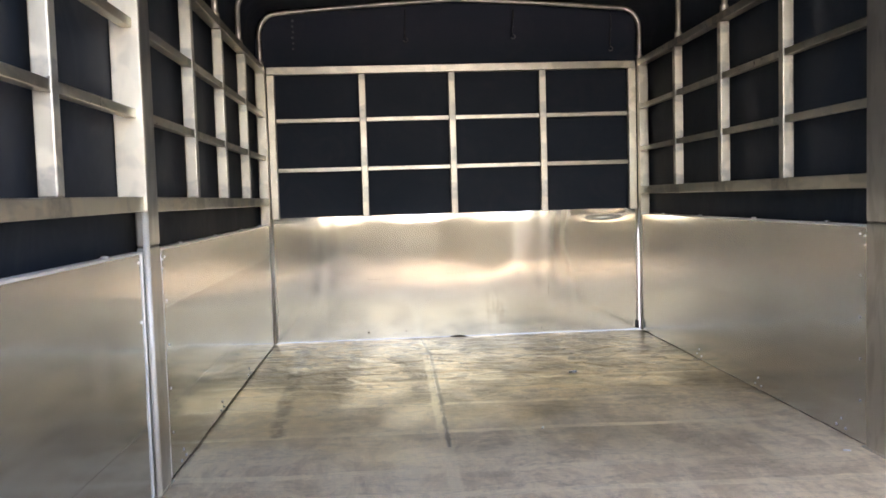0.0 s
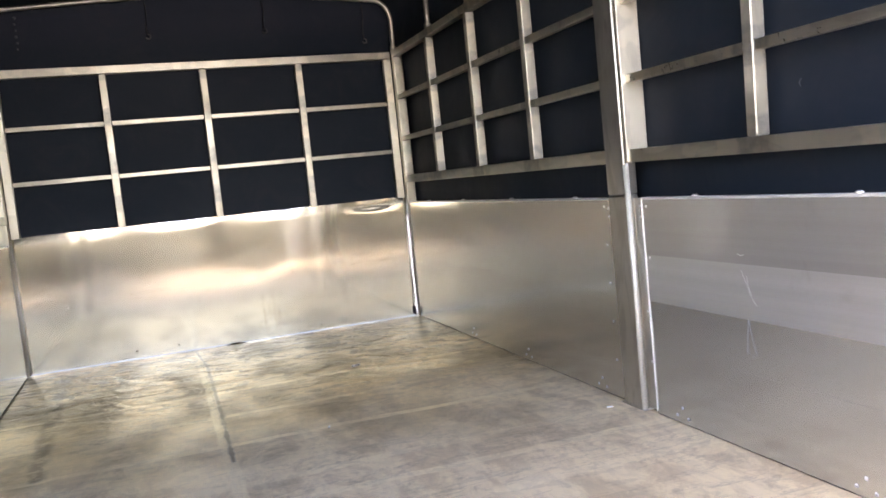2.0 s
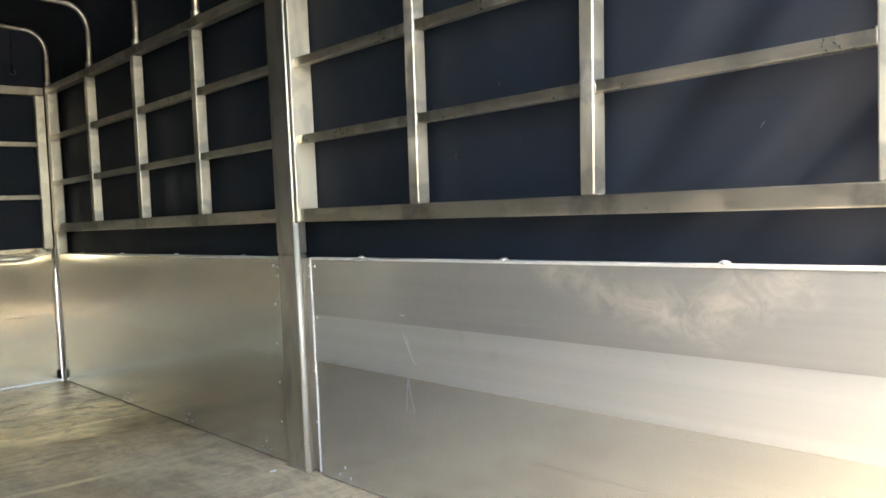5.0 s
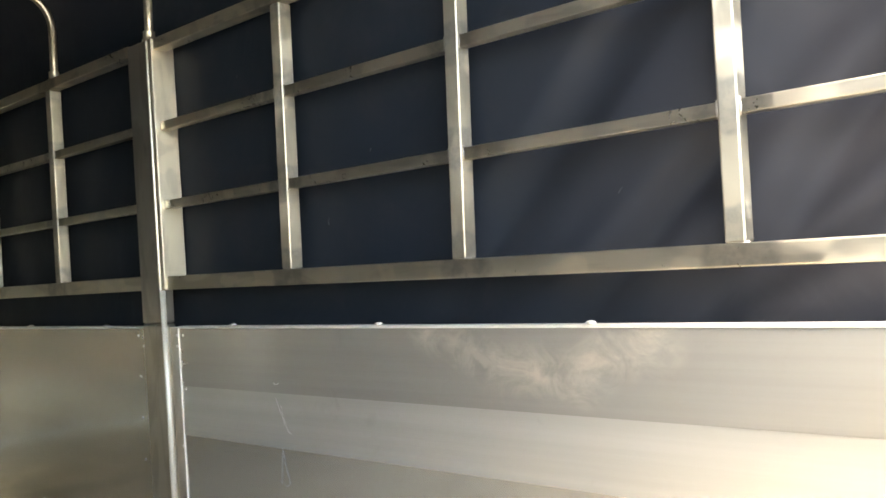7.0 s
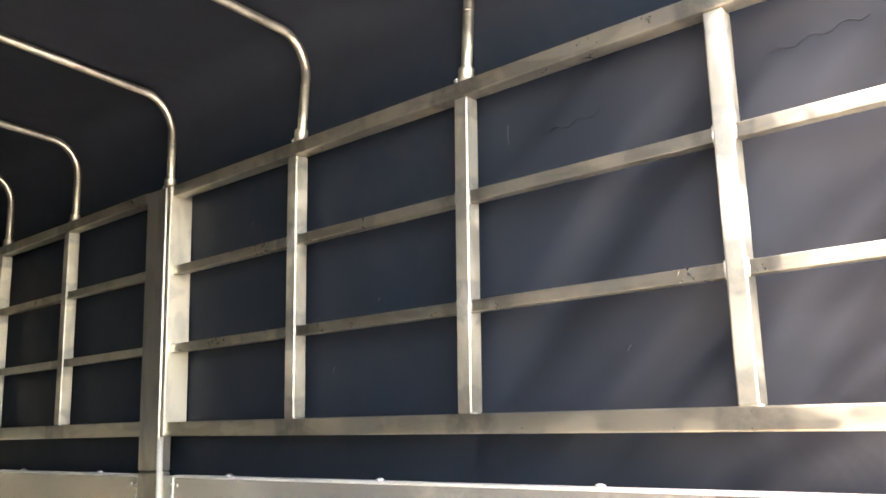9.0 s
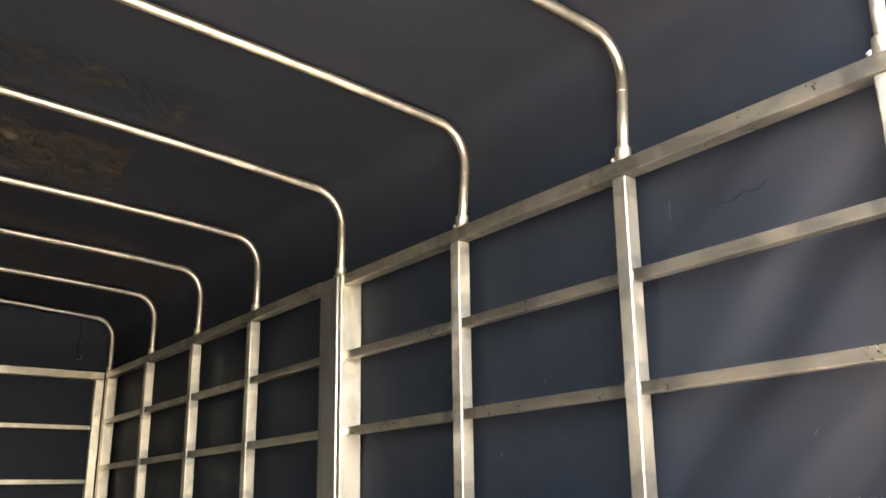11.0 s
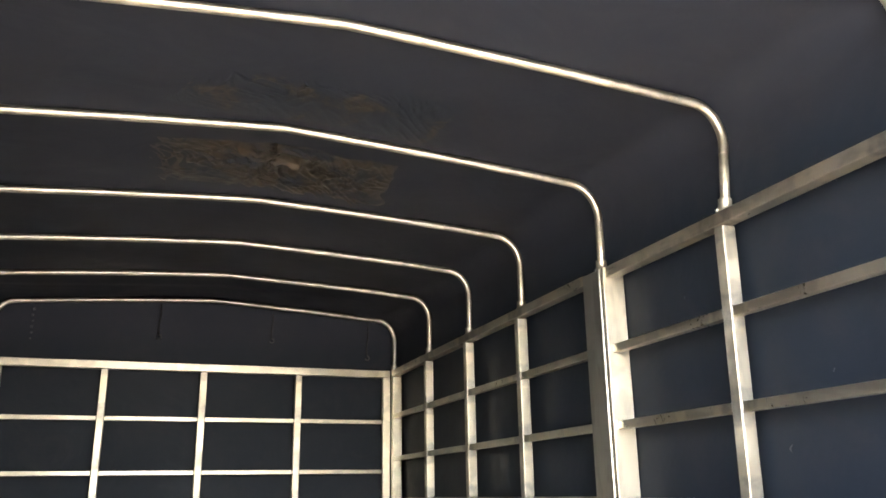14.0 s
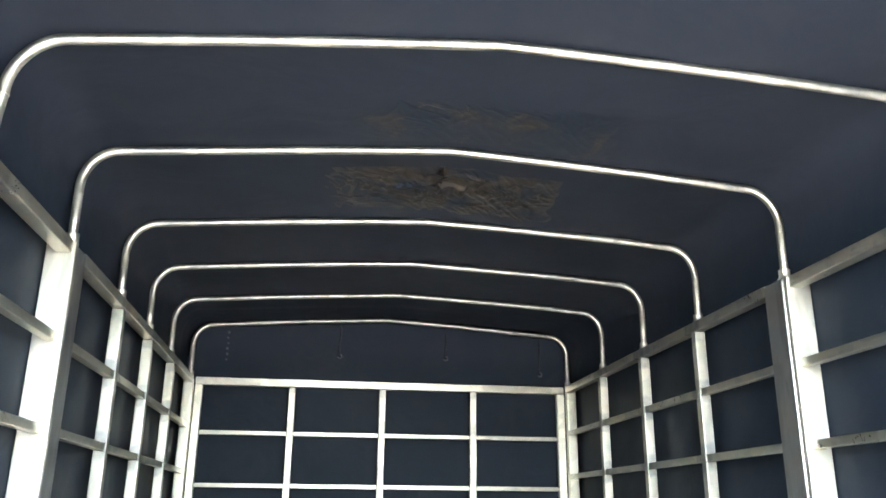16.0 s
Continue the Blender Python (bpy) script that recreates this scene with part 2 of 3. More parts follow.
    rough = n.op("ADD", rough, n.op("MULTIPLY", dusty, 0.10))
    return n.done(col, rough, n.op("MULTIPLY", n.step(y, -1.4, -0.2, 0.80, 0.45), n.op("MULTIPLY_ADD", dusty, -0.65, 1.0)), nrm, 0.36, (1.0, 0.88, 0.68))


def tarp_cloth(name):
    """Coated navy tarpaulin with soft creases and dust; colour carries daylight at the tail, haze on the roof."""
    n = Nodes(name)
    cloud = n.noise(2.0, 4, 0.6, None, 0.6)
    dust = n.step(n.noise(4.0, 5, 0.7, None, 1.0), 0.45, 0.75)
    weave = n.noise(600, 1, 0.5)
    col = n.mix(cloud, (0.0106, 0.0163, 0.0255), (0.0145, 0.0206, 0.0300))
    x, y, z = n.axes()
    # sides greyed towards the tail: dust plus incoming daylight put into the colour
    tail_daylit = n.step(n.op("ADD", y, n.op("MULTIPLY", cloud, 0.8)), -4.0, -2.65, 0.60, 0.0)
    tail_daylit = n.op("MULTIPLY", tail_daylit, n.op("MAXIMUM", n.step(z, 1.38, 1.46, 1.0, 0.0), n.step(z, 1.66, 1.76, 0.0, 0.6)))
    # roof colour raised to stand in for haze and bounced light
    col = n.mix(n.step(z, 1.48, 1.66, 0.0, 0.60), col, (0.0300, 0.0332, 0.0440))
    col = n.mix(n.op("MAXIMUM", tail_daylit, n.op("MULTIPLY", dust, 0.22)), col, (0.0450, 0.0415, 0.0465))
    rough = n.op("ADD", n.step(cloud, 0.3, 0.7, 0.50, 0.60), n.op("MULTIPLY", weave, 0.05))
    nrm = n.bump(n.noise(3.5, 3, 0.5, None, 0.8), 0.35, 0.02)
    nrm = n.bump(weave, 0.05, 0.001, nrm)
    return n.done(col, rough, 0.0, nrm, 0.15)


def film_plastic(name, cover, rough):
    """Thin brown film torn in patches, the navy cloth showing between them."""
    n = Nodes(name)
    patch = n.step(n.noise(9, 5, 0.68, None, 0.5), 0.62 - 0.30 * cover, 0.74 - 0.24 * cover)
    tone = n.step(n.noise(22, 4, 0.6), 0.35, 0.65)
    brown = n.mix(tone, (0.026, 0.0215, 0.018), (0.052, 0.039, 0.0265))
    col = n.mix(patch, (0.0160, 0.0215, 0.031), brown)
    return n.done(col, n.step(patch, 0.0, 1.0, 0.55, rough), 0.0, n.bump(n.noise(40, 4, 0.6, n.scaled(1, 0.5, 1), 0.6), 0.4, 0.004), 0.15 + 0.15 * cover)


def plain(name, a, b, rough, metal=0.0, scale=20.0, bump=0.1, spec=0.5):
    n = Nodes(name)
    f = n.noise(scale, 4, 0.6)
    return n.done(n.mix(f, a, b), n.step(n.noise(scale * 2, 3, 0.6), 0.3, 0.7, rough * 0.85, min(1.0, rough * 1.15)), metal,
                  n.bump(f, bump, 0.003), spec)


SHEET = sheet_metal("rolled_aluminium", (), 0.76, 0.80, 0.11, 0.18, 0.9)
# left fore copy: tone lowered for the dark reflections it should show
SHEET_GLOSSY_DIM = sheet_metal("rolled_aluminium_glossy_dim", (), 0.52, 0.94, 0.06, 0.10, 0.5)
SHEET_PALE = sheet_metal("rolled_aluminium_matt", (), 0.91, 0.66, 0.14, 0.22, 0.4)
SHEET_FAIR = sheet_metal("rolled_aluminium_fair", (), 0.83, 0.77, 0.09, 0.15, 0.8)
SHEET_DULL = sheet_metal("rolled_aluminium_dull", (), 0.78, 0.74, 0.12, 0.19, 0.4)
SHEET_SCUFFED = sheet_metal("rolled_aluminium_scuffed", [(-3.21, 0.625), (-3.30, 0.590), (-3.38, 0.551), (-3.49, 0.546), (-3.566, 0.536), (-3.614, 0.580), (-3.71, 0.600)], 0.78, 0.72, 0.10, 0.17, 0.6, 1.6)
# left rear copies: dim bluish reflection put into the tone, drip on one
SHEET_SMEARED_DIM = sheet_metal("rolled_aluminium_smeared_dim", [(-2.61, 0.50), (-2.625, 0.40), (-2.60, 0.30)], 0.66, 0.90, 0.06, 0.11, 0.1, 3.0)
SHEET_COOL_DIM = sheet_metal("rolled_aluminium_cool_dim", (), 0.66, 0.90, 0.06, 0.11, 0.1)
# assumed grey, picked so the front board mirrors something dim
TAIL_SHEET = plain("dull_tail_sheet", (0.20, 0.215, 0.21), (0.25, 0.265, 0.255), 0.5, 0.2, 6)
FRONT = front_metal("dented_aluminium")
TUBE = tube_metal("aluminium_tube", (0.65, 0.60, 0.49), (0.56, 0.515, 0.42), 0.31, 0.38)
TUBE_ACROSS = tube_metal("aluminium_cross_tube", (0.65, 0.60, 0.49), (0.56, 0.515, 0.42), 0.31, 0.38, 0)
UPRIGHT = tube_metal("aluminium_upright", (0.64, 0.585, 0.47), (0.55, 0.50, 0.40), 0.35, 0.43, 2, (0.775, 0.975, 1.195, 1.405))
RAIL = tube_metal("aluminium_rail", (0.71, 0.67, 0.57), (0.57, 0.535, 0.455), 0.25, 0.32, 1,
                  (-0.60, -1.12, -1.64, -2.785, -3.316, -3.860), 0.07, 0.3)
PALE_TUBE = tube_metal("pale_tube", (0.70, 0.645, 0.525), (0.59, 0.54, 0.44), 0.42, 0.50)
BEAD = plain("bright_bead", (0.80, 0.77, 0.70), (0.72, 0.69, 0.62), 0.45, 0.3)
POST = tube_metal("satin_post", (0.58, 0.56, 0.515), (0.47, 0.45, 0.41), 0.27, 0.29, 2, (), 0.05, 0.4, 0.0)
HOOP = tube_metal("galvanised_hoop", (0.60, 0.555, 0.455), (0.50, 0.46, 0.38), 0.26, 0.38)
FLOOR = floor_metal("worn_floor")
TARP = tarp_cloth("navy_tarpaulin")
FILM = film_plastic("brown_film", 0.80, 0.36)
FILM_FAINT = film_plastic("brown_film_faint", 0.34, 0.46)
ZINC = plain("zinc", (0.88, 0.88, 0.87), (0.78, 0.78, 0.77), 0.3, 0.55)
EDGE = plain("rubbed_edge", (0.80, 0.79, 0.77), (0.70, 0.69, 0.66), 0.4, 0.4)
WELD = plain("weld_bead", (0.72, 0.70, 0.65), (0.48, 0.455, 0.41), 0.34, 0.9, 60, 0.5)
RUBBER = plain("black_strap", (0.010, 0.010, 0.012), (0.02, 0.02, 0.022), 0.6)
CHALK = plain("pale_mark", (0.70, 0.70, 0.70), (0.40, 0.40, 0.40), 0.6, 0.3, 60)
RUB = plain("rubbed_cloth", (0.075, 0.08, 0.09), (0.055, 0.06, 0.07), 0.7)
SCRATCH = plain("brown_scratch", (0.16, 0.13, 0.10), (0.28, 0.24, 0.19), 0.6)
STEEL = plain("dark_steel", (0.05, 0.05, 0.055), (0.09, 0.09, 0.09), 0.5, 0.0)
YARD = plain("concrete_yard", (0.42, 0.405, 0.375), (0.53, 0.515, 0.48), 0.85, 0.0, 1.5, 0.3)


# ---- ways to build ----
def part(name, bm, material, parent=None, label=""):
    """Links a bmesh as one mesh object under a thing or a part."""
    bmesh.ops.recalc_face_normals(bm, faces=bm.faces)
    me = bpy.data.meshes.new(name)
    bm.to_mesh(me)
    bm.free()
    me.materials.append(material)
    ob = new(name, me)
    ob.parent = parent
    return tagged(ob, label)


def thing(name, label, category, group="", at=(0, 0, 0)):
    ob = new(name)
    ob.location = at
    ob.empty_display_size = 0.1
    return tagged(ob, label, category, group)


def box(x, y, z, bevel=0.003, bm=None, segments=2):
    """A box with rounded edges from the low and high of each axis."""
    bm = bm or bmesh.new()
    made = bmesh.ops.create_cube(bm, size=1.0, matrix=Matrix.LocRotScale(
        ((x[0] + x[1]) / 2, (y[0] + y[1]) / 2, (z[0] + z[1]) / 2), None,
        (abs(x[1] - x[0]), abs(y[1] - y[0]), abs(z[1] - z[0]))))
    if bevel:
        edges = {e for v in made["verts"] for e in v.link_edges}
        bmesh.ops.bevel(bm, geom=list(edges), offset=bevel, segments=segments, affect="EDGES", profile=0.5)
    return bm


def sweep(points, radius, sides=14, flat=1.0, bm=None):
    """A round tube along points; flat squeezes it across its second axis."""
    bm = bm or bmesh.new()
    pts, rings = [Vector(p) for p in points], []
    for i, p in enumerate(pts):
        way = (pts[min(i + 1, len(pts) - 1)] - pts[max(i - 1, 0)]).normalized()
        up = Vector((0, 1, 0)) if abs(way.y) < 0.9 else Vector((0, 0, 1))
        a = way.cross(up).normalized()
        b = a.cross(way).normalized()
        rings.append([bm.verts.new(p + radius * (math.cos(w) * a + flat * math.sin(w) * b))
                      for w in (2 * math.pi * k / sides for k in range(sides))])
    for r, s in zip(rings, rings[1:]):
        for k in range(sides):
            bm.faces.new((r[k], r[(k + 1) % sides], s[(k + 1) % sides], s[k])).smooth = True
    bm.faces.new(rings[0]), bm.faces.new(rings[-1])
    return bm


def grid(nu, nv, place, thick=None):
    """A sheet of nu x nv faces; place(u, v) gives each corner, thick a vector to its back side."""
    bm = bmesh.new()
    front = [[bm.verts.new(place(i / nu, j / nv)) for j in range(nv + 1)] for i in range(nu + 1)]
    for i in range(nu):
        for j in range(nv):
            bm.faces.new((front[i][j], front[i + 1][j], front[i + 1][j + 1], front[i][j + 1])).smooth = True
    if thick:
        d = Vector(thick)
        rim = ([front[i][0] for i in range(nu + 1)] + [front[nu][j] for j in range(1, nv + 1)]
               + [front[i][nv] for i in range(nu - 1, -1, -1)] + [front[0][j] for j in range(nv - 1, 0, -1)])
        rim = [bm.verts.new(v.co) for v in rim]
        back = [bm.verts.new(v.co + d) for v in rim]
        for k in range(len(rim)):
            q = (k + 1) % len(rim)
            bm.faces.new((rim[k], rim[q], back[q], back[k]))
        bm.faces.new(back)
    return bm


def dome(at, axis, radius, height, sides=10):
    """A rivet or bolt head: a low dome that rises from at along axis."""
    bm = bmesh.new()
    q = Vector(axis).to_track_quat("Z", "Y")
    rings = []
    for k in range(4):
        w = k / 3 * math.pi / 2
        r, h = radius * math.cos(w) if k < 3 else 0.0, height * math.sin(w)
        if k == 3:
            tip = bm.verts.new(Vector(at) + q @ Vector((0, 0, height)))
        else:
            rings.append([bm.verts.new(Vector(at) + q @ Vector((r * math.cos(a), r * math.sin(a), h)))
                          for a in (2 * math.pi * i / sides for i in range(sides))])
    for a, b in zip(rings, rings[1:]):
        for i in range(sides):
            bm.faces.new((a[i], a[(i + 1) % sides], b[(i + 1) % sides], b[i])).smooth = True
    for i in range(sides):
        bm.faces.new((rings[-1][i], rings[-1][(i + 1) % sides], tip)).smooth = True
    bm.faces.new(rings[0])
    return bm


# ---- the plan: front face of the bed at y = 0, open tail at y = -4.21 ----
TAIL = -4.21
UPRIGHTS = (-0.595, -1.12, -1.64)
UPRIGHTS_REAR = (-2.785, -3.316, -3.860)
UPRIGHTS_LEFT = (-0.610, -1.135, -1.640)
UPRIGHTS_REAR_LEFT = (-2.768, -3.300, -3.850)
POST_Y = (-2.250, -2.150)
HOOPS = (-0.002, -0.597, -1.123, -1.645, -2.222, -2.806, -3.332, -3.866)
FACE = 0.970          # inner face of boards and guard frames
BOARD = 0.628


def side_x(s, x):
    return x if s > 0 else -(x + 0.019)


def drawn_in(y):
    """The left side stands a little further in from the middle of the bed to the tail."""
    return 0.0155 * min(1.0, max(0.0, -y / 2.0))


def draw_in(top):
    for ob in (top, *top.children_recursive):
        if ob.type == "MESH":
            for v in ob.data.vertices:
                v.co.x += drawn_in(v.co.y)


def span(s, a, b):
    a, b = side_x(s, a), side_x(s, b)
    return (min(a, b), max(a, b))


# ---- ground and bed ----
bm = bmesh.new()
bmesh.ops.create_grid(bm, x_segments=8, y_segments=8, size=400, matrix=Matrix.Translation((0, 0, -1.08)))
tagged(part("ground", bm, YARD), "dusty pale concrete yard behind the truck", "ground", kind="structure")

floor = tagged(part("floor", box((-1.06, 1.04), (TAIL, 0.10), (-0.16, -0.004), 0.004), STEEL),
               "worn aluminium truck bed floor with stained sheets", "floor", kind="structure")
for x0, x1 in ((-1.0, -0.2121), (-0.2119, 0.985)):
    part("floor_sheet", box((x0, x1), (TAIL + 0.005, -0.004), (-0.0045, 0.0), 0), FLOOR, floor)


# ---- front board and front guard frame ----
def front_board():
    board = thing("front_board", "dented bare aluminium board closing the front of the bed", "board")

    def place(u, v):
        x, z = -0.984 + 1.949 * u, 0.004 + 0.656 * v
        big = noise.noise(Vector((x * 2.1, 3.7, z * 2.6)))
        mid = noise.noise(Vector((x * 6.5, 9.1, z * 6.0)))
        edge = min(1.0, 6 * min(u, 1 - u), 5 * (1 - v), 5 * v)
        small = noise.noise(Vector((x * 11.0, 5.3, z * 9.0)))
        y = 0.0020 * big * edge + 0.0006 * mid * edge + 0.0003 * small * edge
        flare = 0.4 * math.exp(-((x + 0.62) / 0.08) ** 2) + math.exp(-((x + 0.21) / 0.13) ** 2) + math.exp(-((x - 0.30) / 0.12) ** 2)
        y += 0.0045 * flare * max(0.0, (v - 0.93) / 0.07) ** 2          # the top edge leans away
        y -= 0.0010 * max(0.0, (0.10 - v) / 0.10) ** 2          # the foot kicks into the bed
        for cx, bend, deep, wide in ((0.565, 0.030, 0.0011, 0.016), (0.435, 0.004, 0.0007, 0.020), (-0.70, -0.010, 0.0007, 0.025), (-0.235, 0.0, 0.0005, 0.030)):
            y += deep * math.exp(-((x - cx - bend * math.sin(9 * z)) / wide) ** 2) * min(1.0, 4 * v)          # upright creases
        dent = math.exp(-((x - 0.78) / 0.10) ** 2 - ((z - 0.632) / 0.020) ** 2)
        return Vector((x, y + 0.004 * dent, z))

    part("sheet", grid(110, 44, place, (0, 0.012, 0)), FRONT, board, "dented shiny aluminium sheet")
    for x, z in ((-0.78, 0.30), (-0.62, 0.31), (-0.49, 0.325), (-0.02, 0.37), (0.13, 0.335), (0.31, 0.33), (0.47, 0.49),
                 (0.64, 0.327), (0.80, 0.329), (0.95, 0.20), (0.0, 0.14), (-0.5, 0.04), (-0.3, 0.04), (0.43, 0.03), (0.66, 0.03)):
        part("rivet", dome((x, place((x + 0.984) / 1.949, (z - 0.004) / 0.656).y - 0.0005, z), (0, -1, 0), 0.0045, 0.002), SCRATCH, board, "dark rivet head")

    def scratch(x0, z0, x1, z1, r):
        pts = []
        for k in range(7):
            x, z = x0 + (x1 - x0) * k / 6, z0 + (z1 - z0) * k / 6
            pts.append((x, place((x + 0.984) / 1.949, (z - 0.004) / 0.656).y - 0.0006, z + 0.002 * math.sin(5 * k)))
        part("scratch", sweep(pts, r, 6), SCRATCH, board, "thin brown scratch")

    scratch(-0.49, 0.322, -0.30, 0.330, 0.0008)
    scratch(0.478, 0.44, 0.470, 0.20, 0.0007)
    scratch(0.62, 0.327, 0.95, 0.331, 0.0006)
    scratch(-0.28, 0.327, 0.0, 0.345, 0.0006)
    part("rubber_stop", box((0.946, 0.956), (-0.024, -0.006), (0.010, 0.052), 0.003), RUBBER, board, "small black rubber stop")
    return board


def front_frame():
    frame_ob = thing("front_guard_frame", "welded aluminium tube grid above the front board", "frame")
    y = (-0.006, 0.030)
    posts = ((-0.983, -0.945), (0.923, 0.963))
    part("top_rail", box((posts[0][0], posts[1][1]), y, (1.404, 1.443)), TUBE_ACROSS, frame_ob)
    for p in posts:
        part("end_post", box(p, y, (0.655, 1.4035)), TUBE, frame_ob)
    ups = (-0.491, -0.021, 0.462)
    for x in ups:
        part("upright", box((x - 0.017, x + 0.017), y, (0.655, 1.4035)), UPRIGHT, frame_ob)
    ends = [posts[0][1]] + [e for x in ups for e in (x - 0.017, x + 0.017)] + [posts[1][0]]
    for z in ((1.155, 1.176), (0.898, 0.919)):
        for a, b in zip(ends[::2], ends[1::2]):
            part("middle_rail", box((a + 0.0005, b - 0.0005), (-0.001, 0.022), z, 0.002), TUBE_ACROSS, frame_ob)
    for x in ups:
        for z in (1.166, 0.909):
            part("weld_bead", sweep([(x - 0.018, -0.004, z - 0.009), (x - 0.018, -0.005, z), (x - 0.018, -0.004, z + 0.009)], 0.0025, 6), WELD, frame_ob)
    return frame_ob


front_board()
front_frame()


# ---- posts ----
def side_posts(s):
    centre = thing("centre_post", "satin metal centre post of the truck bed side", "post", "bed posts")
    p = 0.955 if s > 0 else 0.965
    part("upper_tube", box(span(s, p, 0.998), POST_Y, (0.640, 1.436), 0.006, None, 4), POST, centre)
    part("lower_tube", box(span(s, p, 0.998), POST_Y, (0.0, 0.6395), 0.006, None, 4), POST, centre, "worn lower part of the post")
    part("corner_bead", sweep([(side_x(s, p + 0.005), POST_Y[0] - 0.004, 0.004), (side_x(s, p + 0.005), POST_Y[0] - 0.004, 0.731)], 0.0085, 12), BEAD, centre, "bright rounded corner bead")
    part("post_foot", box(span(s, p - 0.003, 0.990), (POST_Y[0] - 0.012, POST_Y[1] + 0.012), (0.0, 0.006), 0.002), WELD, centre)
    corner = thing("corner_post", "bare aluminium corner post beside the front board", "post", "bed posts")
    part("post_tube", box(span(s, 0.966, 1.018), (-0.048, -0.007), (0.0, 1.432), 0.007, None, 3), TUBE, corner)
    part("corner_bead", sweep([(side_x(s, 0.966), -0.026, 0.004), (side_x(s, 0.966), -0.026, 0.655)], 0.0065, 10), BEAD, corner)
    rear = thing("rear_post", "bare aluminium post at the open tail", "post", "bed posts")
    part("post_tube", box(span(s, 0.966, 1.018), (TAIL, TAIL + 0.055), (0.0, 1.432), 0.006, None, 3), POST, rear)
    if s < 0:
        draw_in(centre), draw_in(rear)


# ---- guard frames above the side boards ----
def side_frame(s, y_front, y_rear, ups, rear_half):
    fr = thing("side_guard_frame", "welded aluminium tube grid along the side of the bed", "frame", "side guard frames")
    deep, w = 0.038, 0.0170
    face = FACE if rear_half or s < 0 else FACE - 0.008
    if rear_half:
        top, m1, m2, low = (1.405, 1.438), (1.179, 1.204), (0.959, 0.983), (0.733, 0.771) if s > 0 else (0.729, 0.767)
    else:
        top, m1, m2, low = (1.407, 1.440), (1.181, 1.206), (0.960, 0.984), (0.734, 0.775) if s > 0 else (0.727, 0.766)

    def sloped(bm, k):
        for v in bm.verts:
            v.co.z += k * (v.co.y - y_front)
        return bm

    k_low, k_m2 = (0.0088, 0.0015) if rear_half else (0.0, 0.0)
    leans = (-0.020, -0.035, -0.015) if rear_half and s > 0 else (0.0, 0.0, 0.0)

    def leaning(bm, k):
        for v in bm.verts:
            v.co.y += k * (v.co.z - 1.1)
        return bm

    part("top_rail", box(span(s, face - 0.004, face + 0.036), (y_rear, y_front), top), RAIL, fr)
    part("bottom_rail", sloped(box(span(s, face - 0.003, face + 0.036), (y_rear, y_front), low), k_low), RAIL, fr)
    for y, k in zip(ups, leans):
        foot = low[1] + k_low * (y - y_front)
        part("upright", leaning(box(span(s, face, face + deep), (y - w, y + w), (foot + 0.0003, top[0] - 0.0005), 0.0038, None, 3), k), UPRIGHT, fr)
    if rear_half:
        part("end_upright", box(span(s, FACE - 0.011, 1.031), (y_front, y_front + 0.018), (low[0], top[1]), 0.003), PALE_TUBE, fr)
    for z, k in ((m1, 0.0), (m2, k_m2)):
        here = [y + lean * ((z[0] + z[1]) / 2 - 1.1) for y, lean in zip(ups, leans)]
        ends = [y_front] + [e for y in here for e in (y + w, y - w)] + [y_rear]
        for a, b in zip(ends[::2], ends[1::2]):
            part("middle_rail", sloped(box(span(s, face + 0.004, face + 0.030), (b + 0.0005, a - 0.0005), z, 0.0025), k), RAIL, fr)
        for y in here:
            for e in (w, -w):
                x, dz = side_x(s, face + 0.006), k * (y - y_front)
                part("weld_bead", sweep([(x, y + e, z[0] - 0.003 + dz), (x, y + e * 1.12, (z[0] + z[1]) / 2 + dz), (x, y + e, z[1] + 0.003 + dz)], 0.0032, 6), WELD, fr)
    for y in ups:
        x, z = side_x(s, face + 0.004), low[1] + k_low * (y - y_front)
        part("weld_bead", sweep([(x, y - w, z), (x, y, z + 0.001), (x, y + w, z)], 0.0022, 6), WELD, fr)
    if s < 0:
        draw_in(fr)
    return fr


